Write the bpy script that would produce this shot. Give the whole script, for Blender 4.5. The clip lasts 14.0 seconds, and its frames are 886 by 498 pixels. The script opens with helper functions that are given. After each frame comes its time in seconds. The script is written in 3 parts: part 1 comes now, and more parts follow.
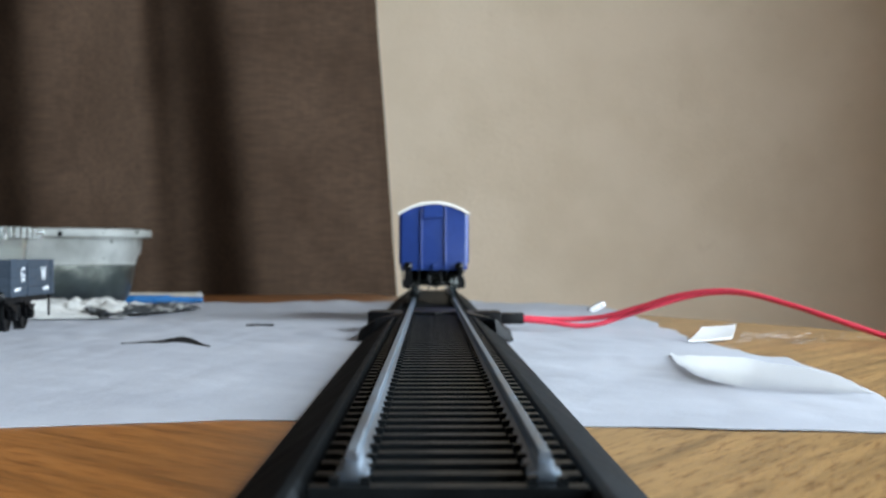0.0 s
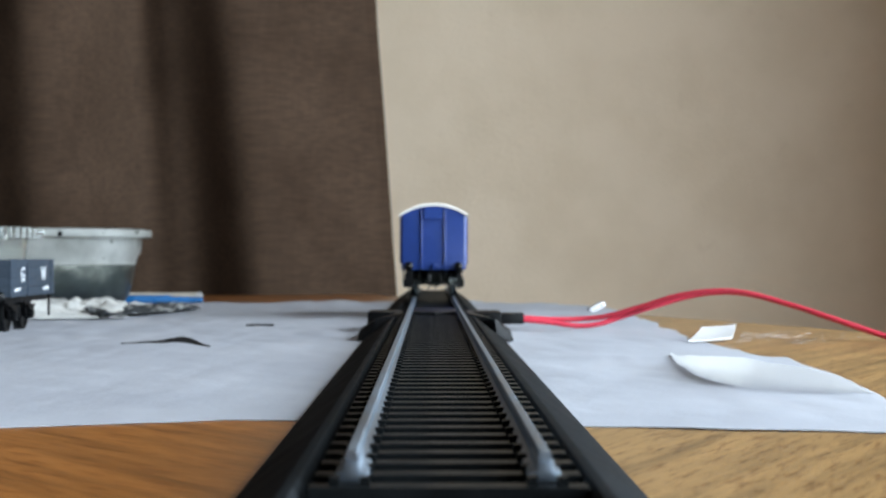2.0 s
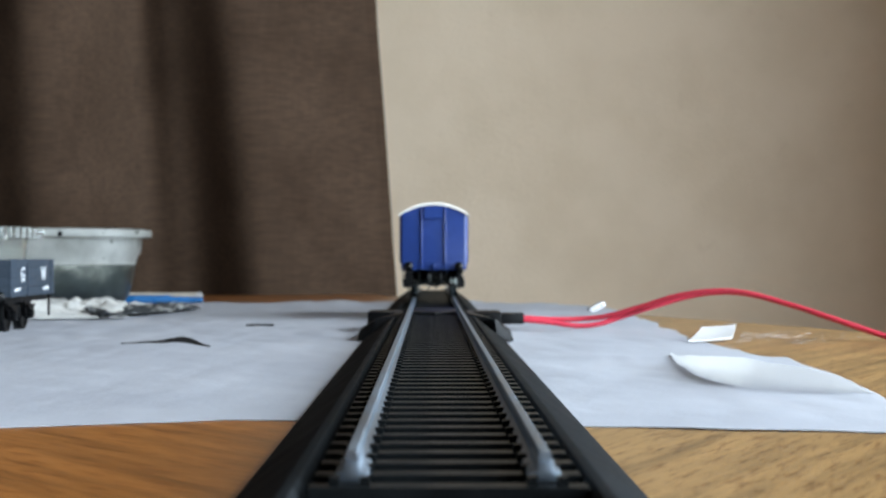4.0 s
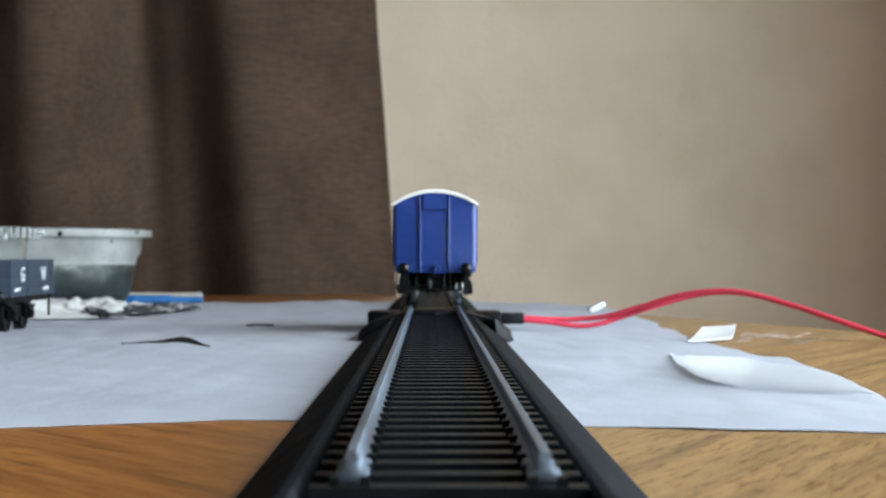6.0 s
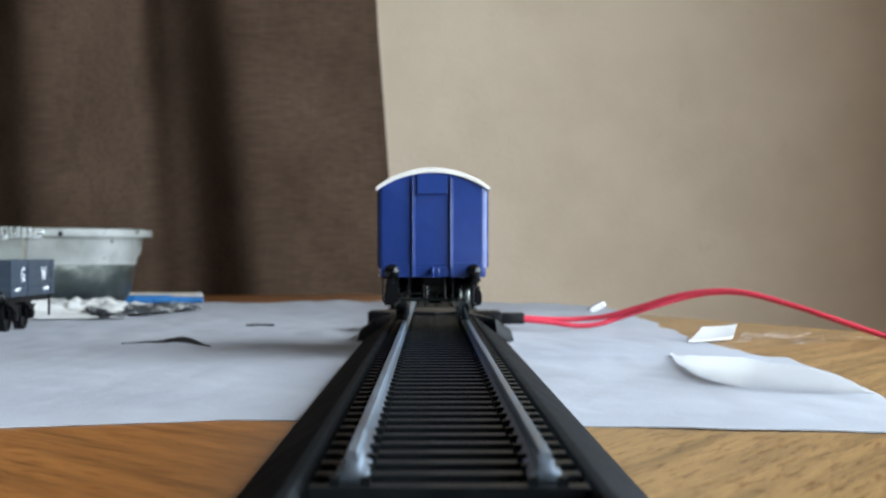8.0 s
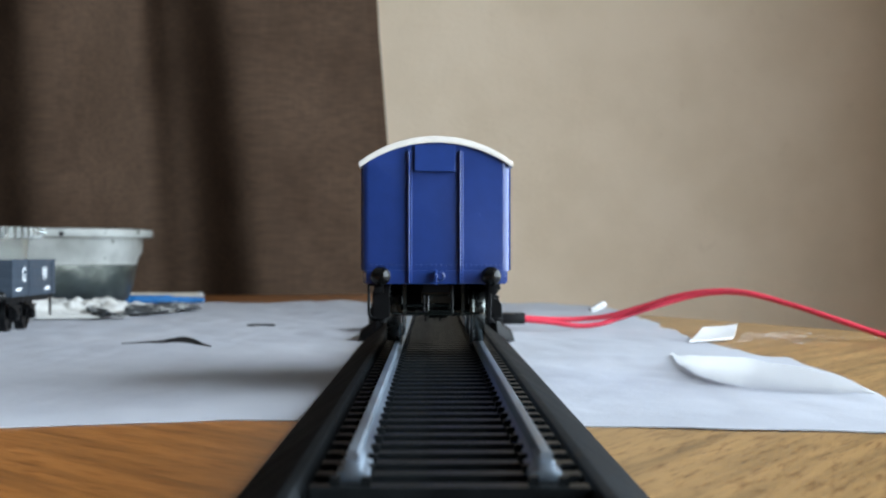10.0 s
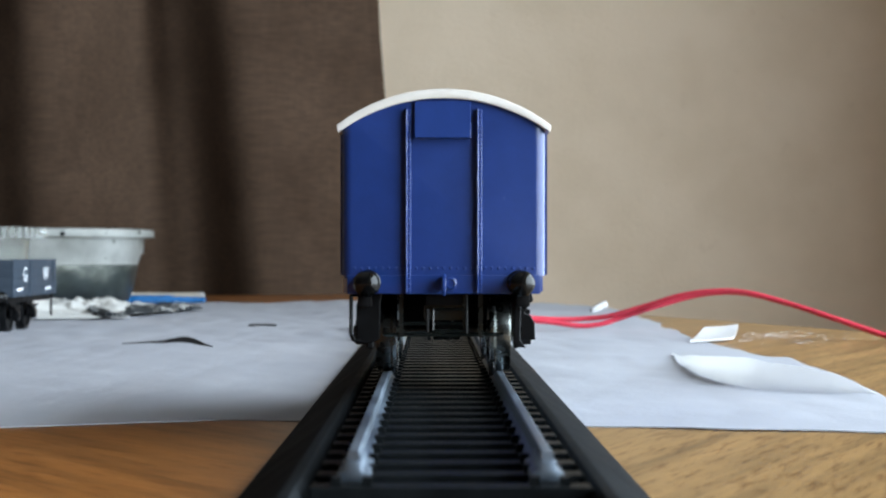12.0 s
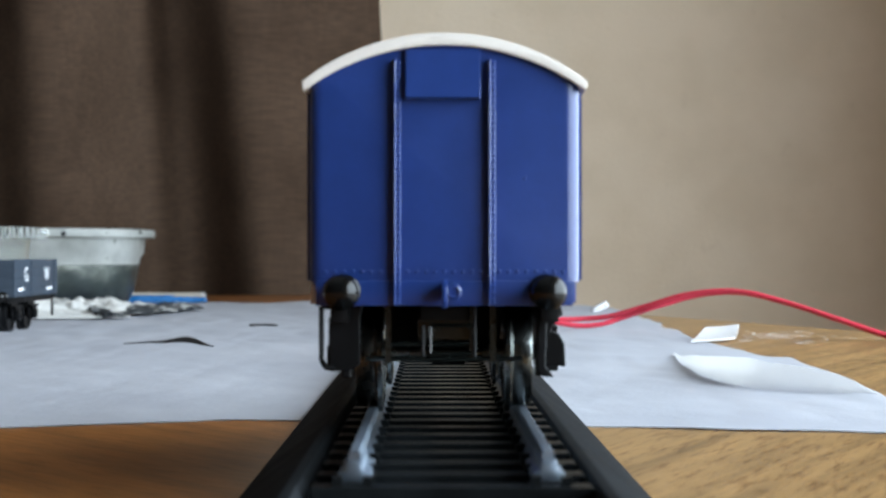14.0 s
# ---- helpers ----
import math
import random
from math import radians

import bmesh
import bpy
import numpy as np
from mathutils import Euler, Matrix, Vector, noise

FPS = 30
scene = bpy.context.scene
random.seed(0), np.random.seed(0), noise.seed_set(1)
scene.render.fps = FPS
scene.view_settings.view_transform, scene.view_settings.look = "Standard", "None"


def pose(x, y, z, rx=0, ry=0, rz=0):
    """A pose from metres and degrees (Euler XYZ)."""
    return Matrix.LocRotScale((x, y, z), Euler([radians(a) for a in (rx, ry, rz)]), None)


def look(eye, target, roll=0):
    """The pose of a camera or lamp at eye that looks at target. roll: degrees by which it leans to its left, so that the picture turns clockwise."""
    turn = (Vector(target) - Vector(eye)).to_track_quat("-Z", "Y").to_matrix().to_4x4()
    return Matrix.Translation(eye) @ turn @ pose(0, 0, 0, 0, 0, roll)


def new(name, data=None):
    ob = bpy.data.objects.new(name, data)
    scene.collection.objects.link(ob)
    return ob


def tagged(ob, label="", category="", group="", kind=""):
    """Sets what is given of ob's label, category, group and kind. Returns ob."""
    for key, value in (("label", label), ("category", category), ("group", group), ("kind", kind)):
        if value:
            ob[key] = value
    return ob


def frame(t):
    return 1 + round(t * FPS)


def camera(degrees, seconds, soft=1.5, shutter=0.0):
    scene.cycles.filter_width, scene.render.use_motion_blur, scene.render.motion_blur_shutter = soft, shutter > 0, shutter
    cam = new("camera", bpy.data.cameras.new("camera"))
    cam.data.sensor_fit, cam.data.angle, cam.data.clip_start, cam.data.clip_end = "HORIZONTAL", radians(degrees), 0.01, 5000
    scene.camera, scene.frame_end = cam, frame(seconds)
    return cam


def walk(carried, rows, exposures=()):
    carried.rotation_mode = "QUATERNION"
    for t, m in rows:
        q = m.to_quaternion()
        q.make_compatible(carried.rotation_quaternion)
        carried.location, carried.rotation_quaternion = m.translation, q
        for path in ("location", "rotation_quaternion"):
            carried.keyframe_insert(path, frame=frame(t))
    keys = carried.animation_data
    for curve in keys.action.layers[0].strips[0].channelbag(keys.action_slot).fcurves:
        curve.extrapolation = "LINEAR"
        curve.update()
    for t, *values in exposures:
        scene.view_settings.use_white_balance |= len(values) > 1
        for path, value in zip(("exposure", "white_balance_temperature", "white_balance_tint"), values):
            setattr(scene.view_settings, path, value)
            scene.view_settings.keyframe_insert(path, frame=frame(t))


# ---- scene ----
MM = 0.001                       # lengths below are in millimetres

# ---- camera: a phone lying on the table, looking along the track ----
cam = camera(30.1, 14.0, soft=2.0)
EYE_Z = 0.028
walk(cam, [
    (0.0, pose(0, 0, EYE_Z, 90.31, 0, -0.45)),
    (6.5, pose(0, 0, EYE_Z, 90.31, 0, -0.45)),
    (10.5, pose(0, 0, EYE_Z, 90.31, 0, -0.40)),
    (14.0, pose(0, 0, EYE_Z, 90.31, 0, -0.34)),
])
cam.data.dof.use_dof = True
cam.data.dof.focus_distance = 0.29
cam.data.dof.aperture_fstop = 72

# ---- daylight: sky, and the window beside the table ----
scene.view_settings.exposure = 0.0
world = bpy.data.worlds.new("world")
scene.world = world
world.use_nodes = True
wn = world.node_tree.nodes
sky = wn.new("ShaderNodeTexSky")
sky.sky_type, sky.sun_disc = "NISHITA", False
sky.sun_elevation, sky.sun_rotation = radians(35), radians(200)
wn["Background"].inputs["Strength"].default_value = 0.10
world.node_tree.links.new(sky.outputs[0], wn["Background"].inputs["Color"])

ROOM = dict(x0=-3600, x1=530, y0=-4200, y1=1620, z0=-750, z1=1700)
WIN = dict(y0=-900, y1=830, z0=-200, z1=680)
lamp = bpy.data.lights.new("window_light", "AREA")
lamp.shape, lamp.size, lamp.size_y = "RECTANGLE", 1.64, 0.84
lamp.energy, lamp.color = 48.5, (0.75, 0.885, 1.0)
lamp_ob = new("window_light", lamp)
lamp_ob.matrix_world = look((0.585, -0.035, 0.24), (-1.0, -0.035, 0.24))



# ---- materials ----
def nodes_of(name):
    m = bpy.data.materials.new(name)
    m.use_nodes = True
    t = m.node_tree
    return m, t, t.nodes, t.links, t.nodes["Principled BSDF"]


def noise_node(t, scale, detail=4, stretch=(1, 1, 1), rough=0.55, turn=0.0):
    co, mp, n, tn = (t.nodes.new("ShaderNode" + k) for k in ("TexCoord", "Mapping", "TexNoise", "Mapping"))
    mp.inputs["Scale"].default_value = stretch
    tn.inputs["Rotation"].default_value = (0, 0, radians(turn))
    n.inputs["Scale"].default_value, n.inputs["Detail"].default_value, n.inputs["Roughness"].default_value = scale, detail, rough
    t.links.new(co.outputs["Object"], tn.inputs["Vector"])
    t.links.new(tn.outputs[0], mp.inputs["Vector"])
    t.links.new(mp.outputs[0], n.inputs["Vector"])
    return n


def ramp(t, source, stops):
    r = t.nodes.new("ShaderNodeValToRGB")
    while len(r.color_ramp.elements) < len(stops):
        r.color_ramp.elements.new(0.5)
    for e, (p, c) in zip(r.color_ramp.elements, stops):
        e.position, e.color = p, (*c, 1) if len(c) == 3 else c
    t.links.new(source, r.inputs[0])
    return r


def mix(t, fac, a, b, how="MIX"):
    n = t.nodes.new("ShaderNodeMix")
    n.data_type, n.blend_type = "RGBA", how
    for value, socket in ((fac, n.inputs[0]), (a, n.inputs[6]), (b, n.inputs[7])):
        if isinstance(value, (int, float)):
            socket.default_value = value
        elif isinstance(value, tuple):
            socket.default_value = (*value, 1)
        else:
            t.links.new(value, socket)
    return n.outputs[2]


def bump(t, bsdf, height, strength, dist):
    b = t.nodes.new("ShaderNodeBump")
    b.inputs["Strength"].default_value, b.inputs["Distance"].default_value = strength, dist
    t.links.new(height, b.inputs["Height"])
    t.links.new(b.outputs[0], bsdf.inputs["Normal"])


def plain(name, base, rough, metal=0.0, vary=0.15, large=60, fine=900, relief=0.15, depth=0.0001, coat=0.0, spec=0.5, sheen=0.08):
    """A surface with broad and fine variation of tone, and fine relief."""
    m, t, n, l, p = nodes_of(name)
    a, b = noise_node(t, large), noise_node(t, fine, 3)
    dark = tuple(c * (1 - vary) for c in base)
    light = tuple(min(1, c * (1 + vary)) for c in base)
    r = ramp(t, a.outputs[0], [(0.3, dark), (0.7, light)])
    g = ramp(t, b.outputs[0], [(0.3, (1 - vary * 0.7,) * 3), (0.7, (1, 1, 1))])
    l.new(mix(t, 1.0, r.outputs[0], g.outputs[0], "MULTIPLY"), p.inputs["Base Color"])
    rr = ramp(t, a.outputs[0], [(0.3, (max(0.03, rough - sheen),) * 3), (0.7, (min(1, rough + sheen),) * 3)])
    l.new(rr.outputs[0], p.inputs["Roughness"])
    p.inputs["Metallic"].default_value = metal
    p.inputs["Coat Weight"].default_value = coat
    p.inputs["Specular IOR Level"].default_value = spec
    if relief:
        bump(t, p, b.outputs[0], relief, depth)
    return m


BLUE = plain("blue_paint", (0.0118, 0.0345, 0.160), 0.3, sheen=0.02, vary=0.1, large=260, fine=1800, relief=0.1, depth=0.00004)
ROOF_WHITE = plain("white_paint", (0.67, 0.625, 0.575), 0.5, vary=0.06, large=120, fine=2500, relief=0.05, depth=0.00003)
BLACK = plain("black_plastic", (0.004, 0.004, 0.0045), 0.42, vary=0.3, large=300, fine=3000, relief=0.1, depth=0.00004, spec=0.13)
GLOSS = plain("glossy_black_paint", (0.004, 0.004, 0.004), 0.13, sheen=0.03, vary=0.3, large=300, fine=3000, relief=0.05, depth=0.00002, spec=0.3)
UNDER = plain("dark_grey_underframe", (0.012, 0.0145, 0.0135), 0.22, vary=0.3, large=300, fine=3000, relief=0.1, depth=0.00003)
TRACK_BLACK = plain("black_track_plastic", (0.0115, 0.0128, 0.0140), 0.55, vary=0.35, large=70, fine=1500, relief=0.5, depth=0.00012, spec=0.02)
SLEEPER = plain("sleeper_plastic", (0.0075, 0.0086, 0.0092), 0.42, vary=0.3, large=200, fine=2000, relief=0.4, depth=0.0001, spec=0.04)
STEEL = plain("rail_steel", (0.25, 0.30, 0.36), 0.44, metal=1.0, vary=0.2, large=80, fine=1800, relief=0.1, depth=0.00003)
WHEEL = plain("blackened_wheel_metal", (0.20, 0.21, 0.20), 0.25, metal=1.0, vary=0.25, large=300, fine=2500, relief=0.05, depth=0.00002)
GREY = plain("dark_grey_paint", (0.024, 0.037, 0.055), 0.55, vary=0.15, large=150, fine=2500, relief=0.1, depth=0.00004)
LETTER = plain("white_lettering", (0.8, 0.82, 0.84), 0.6, vary=0.05, relief=0)
RED = plain("red_insulation", (0.68, 0.047, 0.082), 0.35, vary=0.1, large=120, fine=1500, relief=0.05, depth=0.00005)
PEN_BLUE = plain("blue_plastic", (0.025, 0.15, 0.38), 0.3, vary=0.15, large=150, relief=0.03)
PEN_PALE = plain("pale_wood_barrel", (0.58, 0.52, 0.44), 0.45, vary=0.12, large=150, relief=0.05)
INK = plain("black_scrap", (0.012, 0.012, 0.014), 0.6, vary=0.3, relief=0.1)
SCRAP_WHITE = plain("white_card", (0.58, 0.57, 0.57), 0.6, vary=0.06, large=90, relief=0.1)
# for walls out of view, brown chosen to hold down the fill light
WALL_DARK = plain("brown_unseen_wall", (0.20, 0.14, 0.10), 0.85, vary=0.12, large=4, fine=200, relief=0.2, depth=0.001)
CEILING = plain("ceiling_paint", (0.60, 0.57, 0.53), 0.9, vary=0.05, large=3, fine=60, relief=0.1)
FLOOR = plain("floor_carpet", (0.16, 0.12, 0.09), 0.95, vary=0.25, large=6, fine=400, relief=0.4, depth=0.002)
FRAME_WHITE = plain("window_frame_paint", (0.78, 0.78, 0.77), 0.5, vary=0.05, large=10, fine=300)
TOOTH = plain("glint_white_plastic", (0.74, 0.77, 0.78), 0.2, vary=0.08, large=150, relief=0)


def wall_material():
    m, t, n, l, p = nodes_of("beige_wall_paint")
    broad, mid, spots = noise_node(t, 2.2, 3), noise_node(t, 14, 4), noise_node(t, 42, 2)
    base = ramp(t, broad.outputs[0], [(0.3, (0.81, 0.655, 0.490)), (0.7, (0.87, 0.712, 0.542))])
    blot = ramp(t, mid.outputs[0], [(0.35, (0.93, 0.92, 0.9)), (0.6, (1, 1, 1))])
    dots = ramp(t, spots.outputs[0], [(0.22, (0.92, 0.90, 0.88)), (0.34, (1, 1, 1))])
    l.new(mix(t, 1.0, mix(t, 1.0, base.outputs[0], blot.outputs[0], "MULTIPLY"), dots.outputs[0], "MULTIPLY"), p.inputs["Base Color"])
    p.inputs["Roughness"].default_value = 0.85
    bump(t, p, noise_node(t, 260, 4).outputs[0], 0.35, 0.0015)
    return m


def wood_material(name, turn, tint):
    m, t, n, l, p = nodes_of(name)
    grain = noise_node(t, 12, 6, (1, 14, 1), 0.6, turn)
    pores = noise_node(t, 100, 5, (1, 7, 1), 0.7, turn - 5)
    broad = noise_node(t, 3, 3)
    base = ramp(t, grain.outputs[0], [(p0, tuple(k * c for c in tint)) for p0, k in ((0.28, 0.42), (0.5, 0.9), (0.75, 1.25))])
    dark = ramp(t, pores.outputs[0], [(0.35, (0.50, 0.40, 0.31)), (0.50, (1, 1, 1))])
    wide = ramp(t, broad.outputs[0], [(0.3, (0.82, 0.8, 0.78)), (0.7, (1, 1, 1))])
    l.new(mix(t, 1.0, mix(t, 1.0, base.outputs[0], dark.outputs[0], "MULTIPLY"), wide.outputs[0], "MULTIPLY"), p.inputs["Base Color"])
    r = ramp(t, broad.outputs[0], [(0.3, (0.27,) * 3), (0.7, (0.4,) * 3)])
    l.new(r.outputs[0], p.inputs["Roughness"])
    bump(t, p, pores.outputs[0], 0.35, 0.0003)
    return m


def curtain_material():
    m, t, n, l, p = nodes_of("brown_woven_cloth")
    weave = noise_node(t, 260, 2, (0.12, 1, 1.6))
    warp = noise_node(t, 420, 2, (1.4, 1, 0.1))
    blot = noise_node(t, 12, 4)
    base = ramp(t, blot.outputs[0], [(0.3, (0.068, 0.041, 0.026)), (0.7, (0.108, 0.068, 0.045))])
    w = ramp(t, weave.outputs[0], [(0.35, (0.80, 0.80, 0.80)), (0.65, (1.06, 1.04, 1.02))])
    v = ramp(t, warp.outputs[0], [(0.35, (0.92, 0.92, 0.92)), (0.65, (1.03, 1.03, 1.03))])
    l.new(mix(t, 1.0, mix(t, 1.0, base.outputs[0], w.outputs[0], "MULTIPLY"), v.outputs[0], "MULTIPLY"), p.inputs["Base Color"])
    p.inputs["Roughness"].default_value = 0.9
    p.inputs["Specular IOR Level"].default_value = 0.2
    bump(t, p, weave.outputs[0], 0.2, 0.0008)
    return m


def paper_material(name, through_light):
    m, t, n, l, p = nodes_of(name)
    broad, fine = noise_node(t, 14, 4), noise_node(t, 700, 3)
    streak = noise_node(t, 40, 3, (1, 0.25, 1))
    base = ramp(t, broad.outputs[0], [(0.3, (0.495, 0.51, 0.57)), (0.7, (0.59, 0.605, 0.66))])
    g = ramp(t, streak.outputs[0], [(0.3, (0.93, 0.92, 0.92)), (0.6, (1, 1, 1))])
    l.new(mix(t, 1.0, base.outputs[0], g.outputs[0], "MULTIPLY"), p.inputs["Base Color"])
    p.inputs["Roughness"].default_value = 0.75
    crinkle = noise_node(t, 55, 5, (1, 0.6, 1), 0.65)
    h = t.nodes.new("ShaderNodeMath")
    h.operation = "MULTIPLY_ADD"
    h.inputs[1].default_value = 0.12
    l.new(fine.outputs[0], h.inputs[0])
    l.new(crinkle.outputs[0], h.inputs[2])
    bump(t, p, h.outputs[0], 0.35, 0.0016)
    # thin paper lets some light through
    out, glow, both = n["Material Output"], n.new("ShaderNodeBsdfTranslucent"), n.new("ShaderNodeMixShader")
    glow.inputs["Color"].default_value = (0.86, 0.84, 0.80, 1)
    both.inputs[0].default_value = through_light
    l.new(p.outputs[0], both.inputs[1])
    l.new(glow.outputs[0], both.inputs[2])
    l.new(both.outputs[0], out.inputs["Surface"])
    return m


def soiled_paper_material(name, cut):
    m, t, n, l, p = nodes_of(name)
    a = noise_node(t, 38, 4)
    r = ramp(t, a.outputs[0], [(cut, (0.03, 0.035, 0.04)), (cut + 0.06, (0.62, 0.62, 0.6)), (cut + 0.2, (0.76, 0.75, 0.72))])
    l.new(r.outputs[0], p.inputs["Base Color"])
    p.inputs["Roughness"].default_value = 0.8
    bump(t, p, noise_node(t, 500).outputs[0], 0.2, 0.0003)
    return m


def tub_material(name, clear, stain, rough=0.28):
    m, t, n, l, p = nodes_of(name)
    a, b = noise_node(t, 40, 5), noise_node(t, 130, 3)
    base = ramp(t, a.outputs[0], [(0.32, tuple(c * (1 - stain) for c in (0.66, 0.68, 0.63))), (0.62, (0.72, 0.73, 0.70))])
    specks = ramp(t, b.outputs[0], [(0.31, (0.22, 0.22, 0.19) if stain > 0.2 else (0.8, 0.8, 0.8)), (0.34, (1, 1, 1))])
    l.new(mix(t, 1.0, base.outputs[0], specks.outputs[0], "MULTIPLY"), p.inputs["Base Color"])
    p.inputs["Transmission Weight"].default_value = clear
    p.inputs["Roughness"].default_value = rough
    p.inputs["IOR"].default_value = 1.2 if rough > 0.2 else 1.45
    return m


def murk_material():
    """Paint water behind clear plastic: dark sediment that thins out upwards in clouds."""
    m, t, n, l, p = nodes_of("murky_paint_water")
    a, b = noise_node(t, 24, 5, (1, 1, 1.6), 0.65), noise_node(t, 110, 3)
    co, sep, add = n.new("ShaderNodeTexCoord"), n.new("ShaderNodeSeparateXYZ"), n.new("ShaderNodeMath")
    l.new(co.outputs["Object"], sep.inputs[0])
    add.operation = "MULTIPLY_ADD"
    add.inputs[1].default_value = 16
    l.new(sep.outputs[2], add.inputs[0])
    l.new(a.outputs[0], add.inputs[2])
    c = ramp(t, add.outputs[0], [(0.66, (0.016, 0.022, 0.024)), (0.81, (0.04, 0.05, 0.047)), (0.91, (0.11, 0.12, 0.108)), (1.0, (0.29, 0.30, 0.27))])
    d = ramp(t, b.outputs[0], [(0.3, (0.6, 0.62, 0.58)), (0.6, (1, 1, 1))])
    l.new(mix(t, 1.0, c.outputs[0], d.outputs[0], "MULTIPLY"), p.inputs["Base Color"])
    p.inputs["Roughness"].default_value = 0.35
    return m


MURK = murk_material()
# two boards' tints; left also darkened for shade, right paled for sheen
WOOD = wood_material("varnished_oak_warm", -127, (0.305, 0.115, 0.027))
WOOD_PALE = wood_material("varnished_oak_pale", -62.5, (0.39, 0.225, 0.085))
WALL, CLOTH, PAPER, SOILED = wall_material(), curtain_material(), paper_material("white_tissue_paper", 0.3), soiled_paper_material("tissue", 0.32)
THIN_PAPER = paper_material("thin_tissue_paper", 0.3)
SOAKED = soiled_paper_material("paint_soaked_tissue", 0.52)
TUB = tub_material("cloudy_plastic", 0.6, 0.5)
CLEAR = tub_material("clear_plastic", 0.85, 0.02, 0.1)


# ---- building helpers ----
def box(bm, x0, x1, y0, y1, z0, z1):
    v = [bm.verts.new((x, y, z)) for z in (z0, z1) for x, y in ((x0, y0), (x1, y0), (x1, y1), (x0, y1))]
    for f in ((3, 2, 1, 0), (4, 5, 6, 7), (0, 1, 5, 4), (1, 2, 6, 5), (2, 3, 7, 6), (3, 0, 4, 7)):
        bm.faces.new([v[i] for i in f])


def prism(bm, outline, a, b, axis="y"):
    """An outline of (u, v) drawn out along an axis: y takes (x, z), x takes (y, z), z takes (x, y)."""
    put = {"y": lambda u, v, w: (u, w, v), "x": lambda u, v, w: (w, u, v), "z": lambda u, v, w: (u, v, w)}[axis]
    lo, hi = [bm.verts.new(put(u, v, a)) for u, v in outline], [bm.verts.new(put(u, v, b)) for u, v in outline]
    k = len(outline)
    bm.faces.new(lo), bm.faces.new(hi[::-1])
    for i in range(k):
        bm.faces.new((lo[i], hi[i], hi[(i + 1) % k], lo[(i + 1) % k]))


def lathe(bm, profile, n=48, axis="z", centre=(0, 0, 0), wobble=None):
    """A profile of (radius, height) turned about an axis; radius 0 closes it."""
    put = {"z": lambda c, s, h: (c, s, h), "x": lambda c, s, h: (h, c, s), "y": lambda c, s, h: (c, h, s)}[axis]
    rings = []
    for k, (r, h) in enumerate(profile):
        ring = []
        for i in range(1 if r == 0 else n):
            a = 2 * math.pi * i / n
            rr = r * (wobble(k, a) if wobble else 1)
            ring.append(bm.verts.new(Vector(put(rr * math.cos(a), rr * math.sin(a), h)) + Vector(centre)))
        rings.append(ring)
    for p, q in zip(rings, rings[1:]):
        for i in range(n):
            f = [p[i % len(p)], p[(i + 1) % len(p)], q[(i + 1) % len(q)], q[i % len(q)]]
            f = list(dict.fromkeys(f))
            if len(f) > 2:
                bm.faces.new(f)


def tube(bm, points, radius, n=10):
    """A round tube through points, with closed ends."""
    pts = [Vector(p) for p in points]
    rings = []
    for i, p in enumerate(pts):
        d = (pts[min(i + 1, len(pts) - 1)] - pts[max(i - 1, 0)]).normalized()
        u = d.cross(Vector((0, 0, 1)) if abs(d.z) < 0.9 else Vector((1, 0, 0))).normalized()
        w = d.cross(u)
        r = radius(i / (len(pts) - 1)) if callable(radius) else radius
        rings.append([bm.verts.new(p + r * (u * math.cos(2 * math.pi * k / n) + w * math.sin(2 * math.pi * k / n))) for k in range(n)])
    for a, b in zip(rings, rings[1:]):
        for k in range(n):
            bm.faces.new((a[k], a[(k + 1) % n], b[(k + 1) % n], b[k]))
    bm.faces.new(rings[0][::-1]), bm.faces.new(rings[-1])


def spline(points, steps=12):
    """A smooth line through points."""
    p = [Vector(q) for q in points]
    p = [2 * p[0] - p[1], *p, 2 * p[-1] - p[-2]]
    out = []
    for a, b, c, d in zip(p, p[1:], p[2:], p[3:]):
        for i in range(steps):
            s = i / steps
            out.append(0.5 * (2 * b + (c - a) * s + (2 * a - 5 * b + 4 * c - d) * s * s + (3 * b - a - 3 * c + d) * s ** 3))
    return out + [p[-2]]


def rivet(bm, x, y, z, r, axis="y", way=-1):
    prof = [(r, 0), (r * 0.8, way * r * 0.45), (0, way * r * 0.7)]
    lathe(bm, prof, 6, axis, (x, y, z))


def sheet(bm, nu, nv, place, thick):
    """A thin solid sheet: place(u, v) gives its upper face, thick its thickness."""
    top = [[bm.verts.new(place(i / nu, j / nv)) for j in range(nv + 1)] for i in range(nu + 1)]
    if thick is None:           # a single ply of tissue
        for i in range(nu):
            for j in range(nv):
                bm.faces.new((top[i][j], top[i + 1][j], top[i + 1][j + 1], top[i][j + 1]))
        return
    low = [[bm.verts.new(v.co - Vector(thick)) for v in row] for row in top]
    for i in range(nu):
        for j in range(nv):
            bm.faces.new((top[i][j], top[i + 1][j], top[i + 1][j + 1], top[i][j + 1]))
            bm.faces.new((low[i][j], low[i][j + 1], low[i + 1][j + 1], low[i + 1][j]))
    rim = [(i, 0) for i in range(nu)] + [(nu, j) for j in range(nv)] + [(i, nv) for i in range(nu, 0, -1)] + [(0, j) for j in range(nv, 0, -1)]
    for (a, b), (c, d) in zip(rim, rim[1:] + rim[:1]):
        bm.faces.new((top[a][b], low[a][b], low[c][d], top[c][d]))


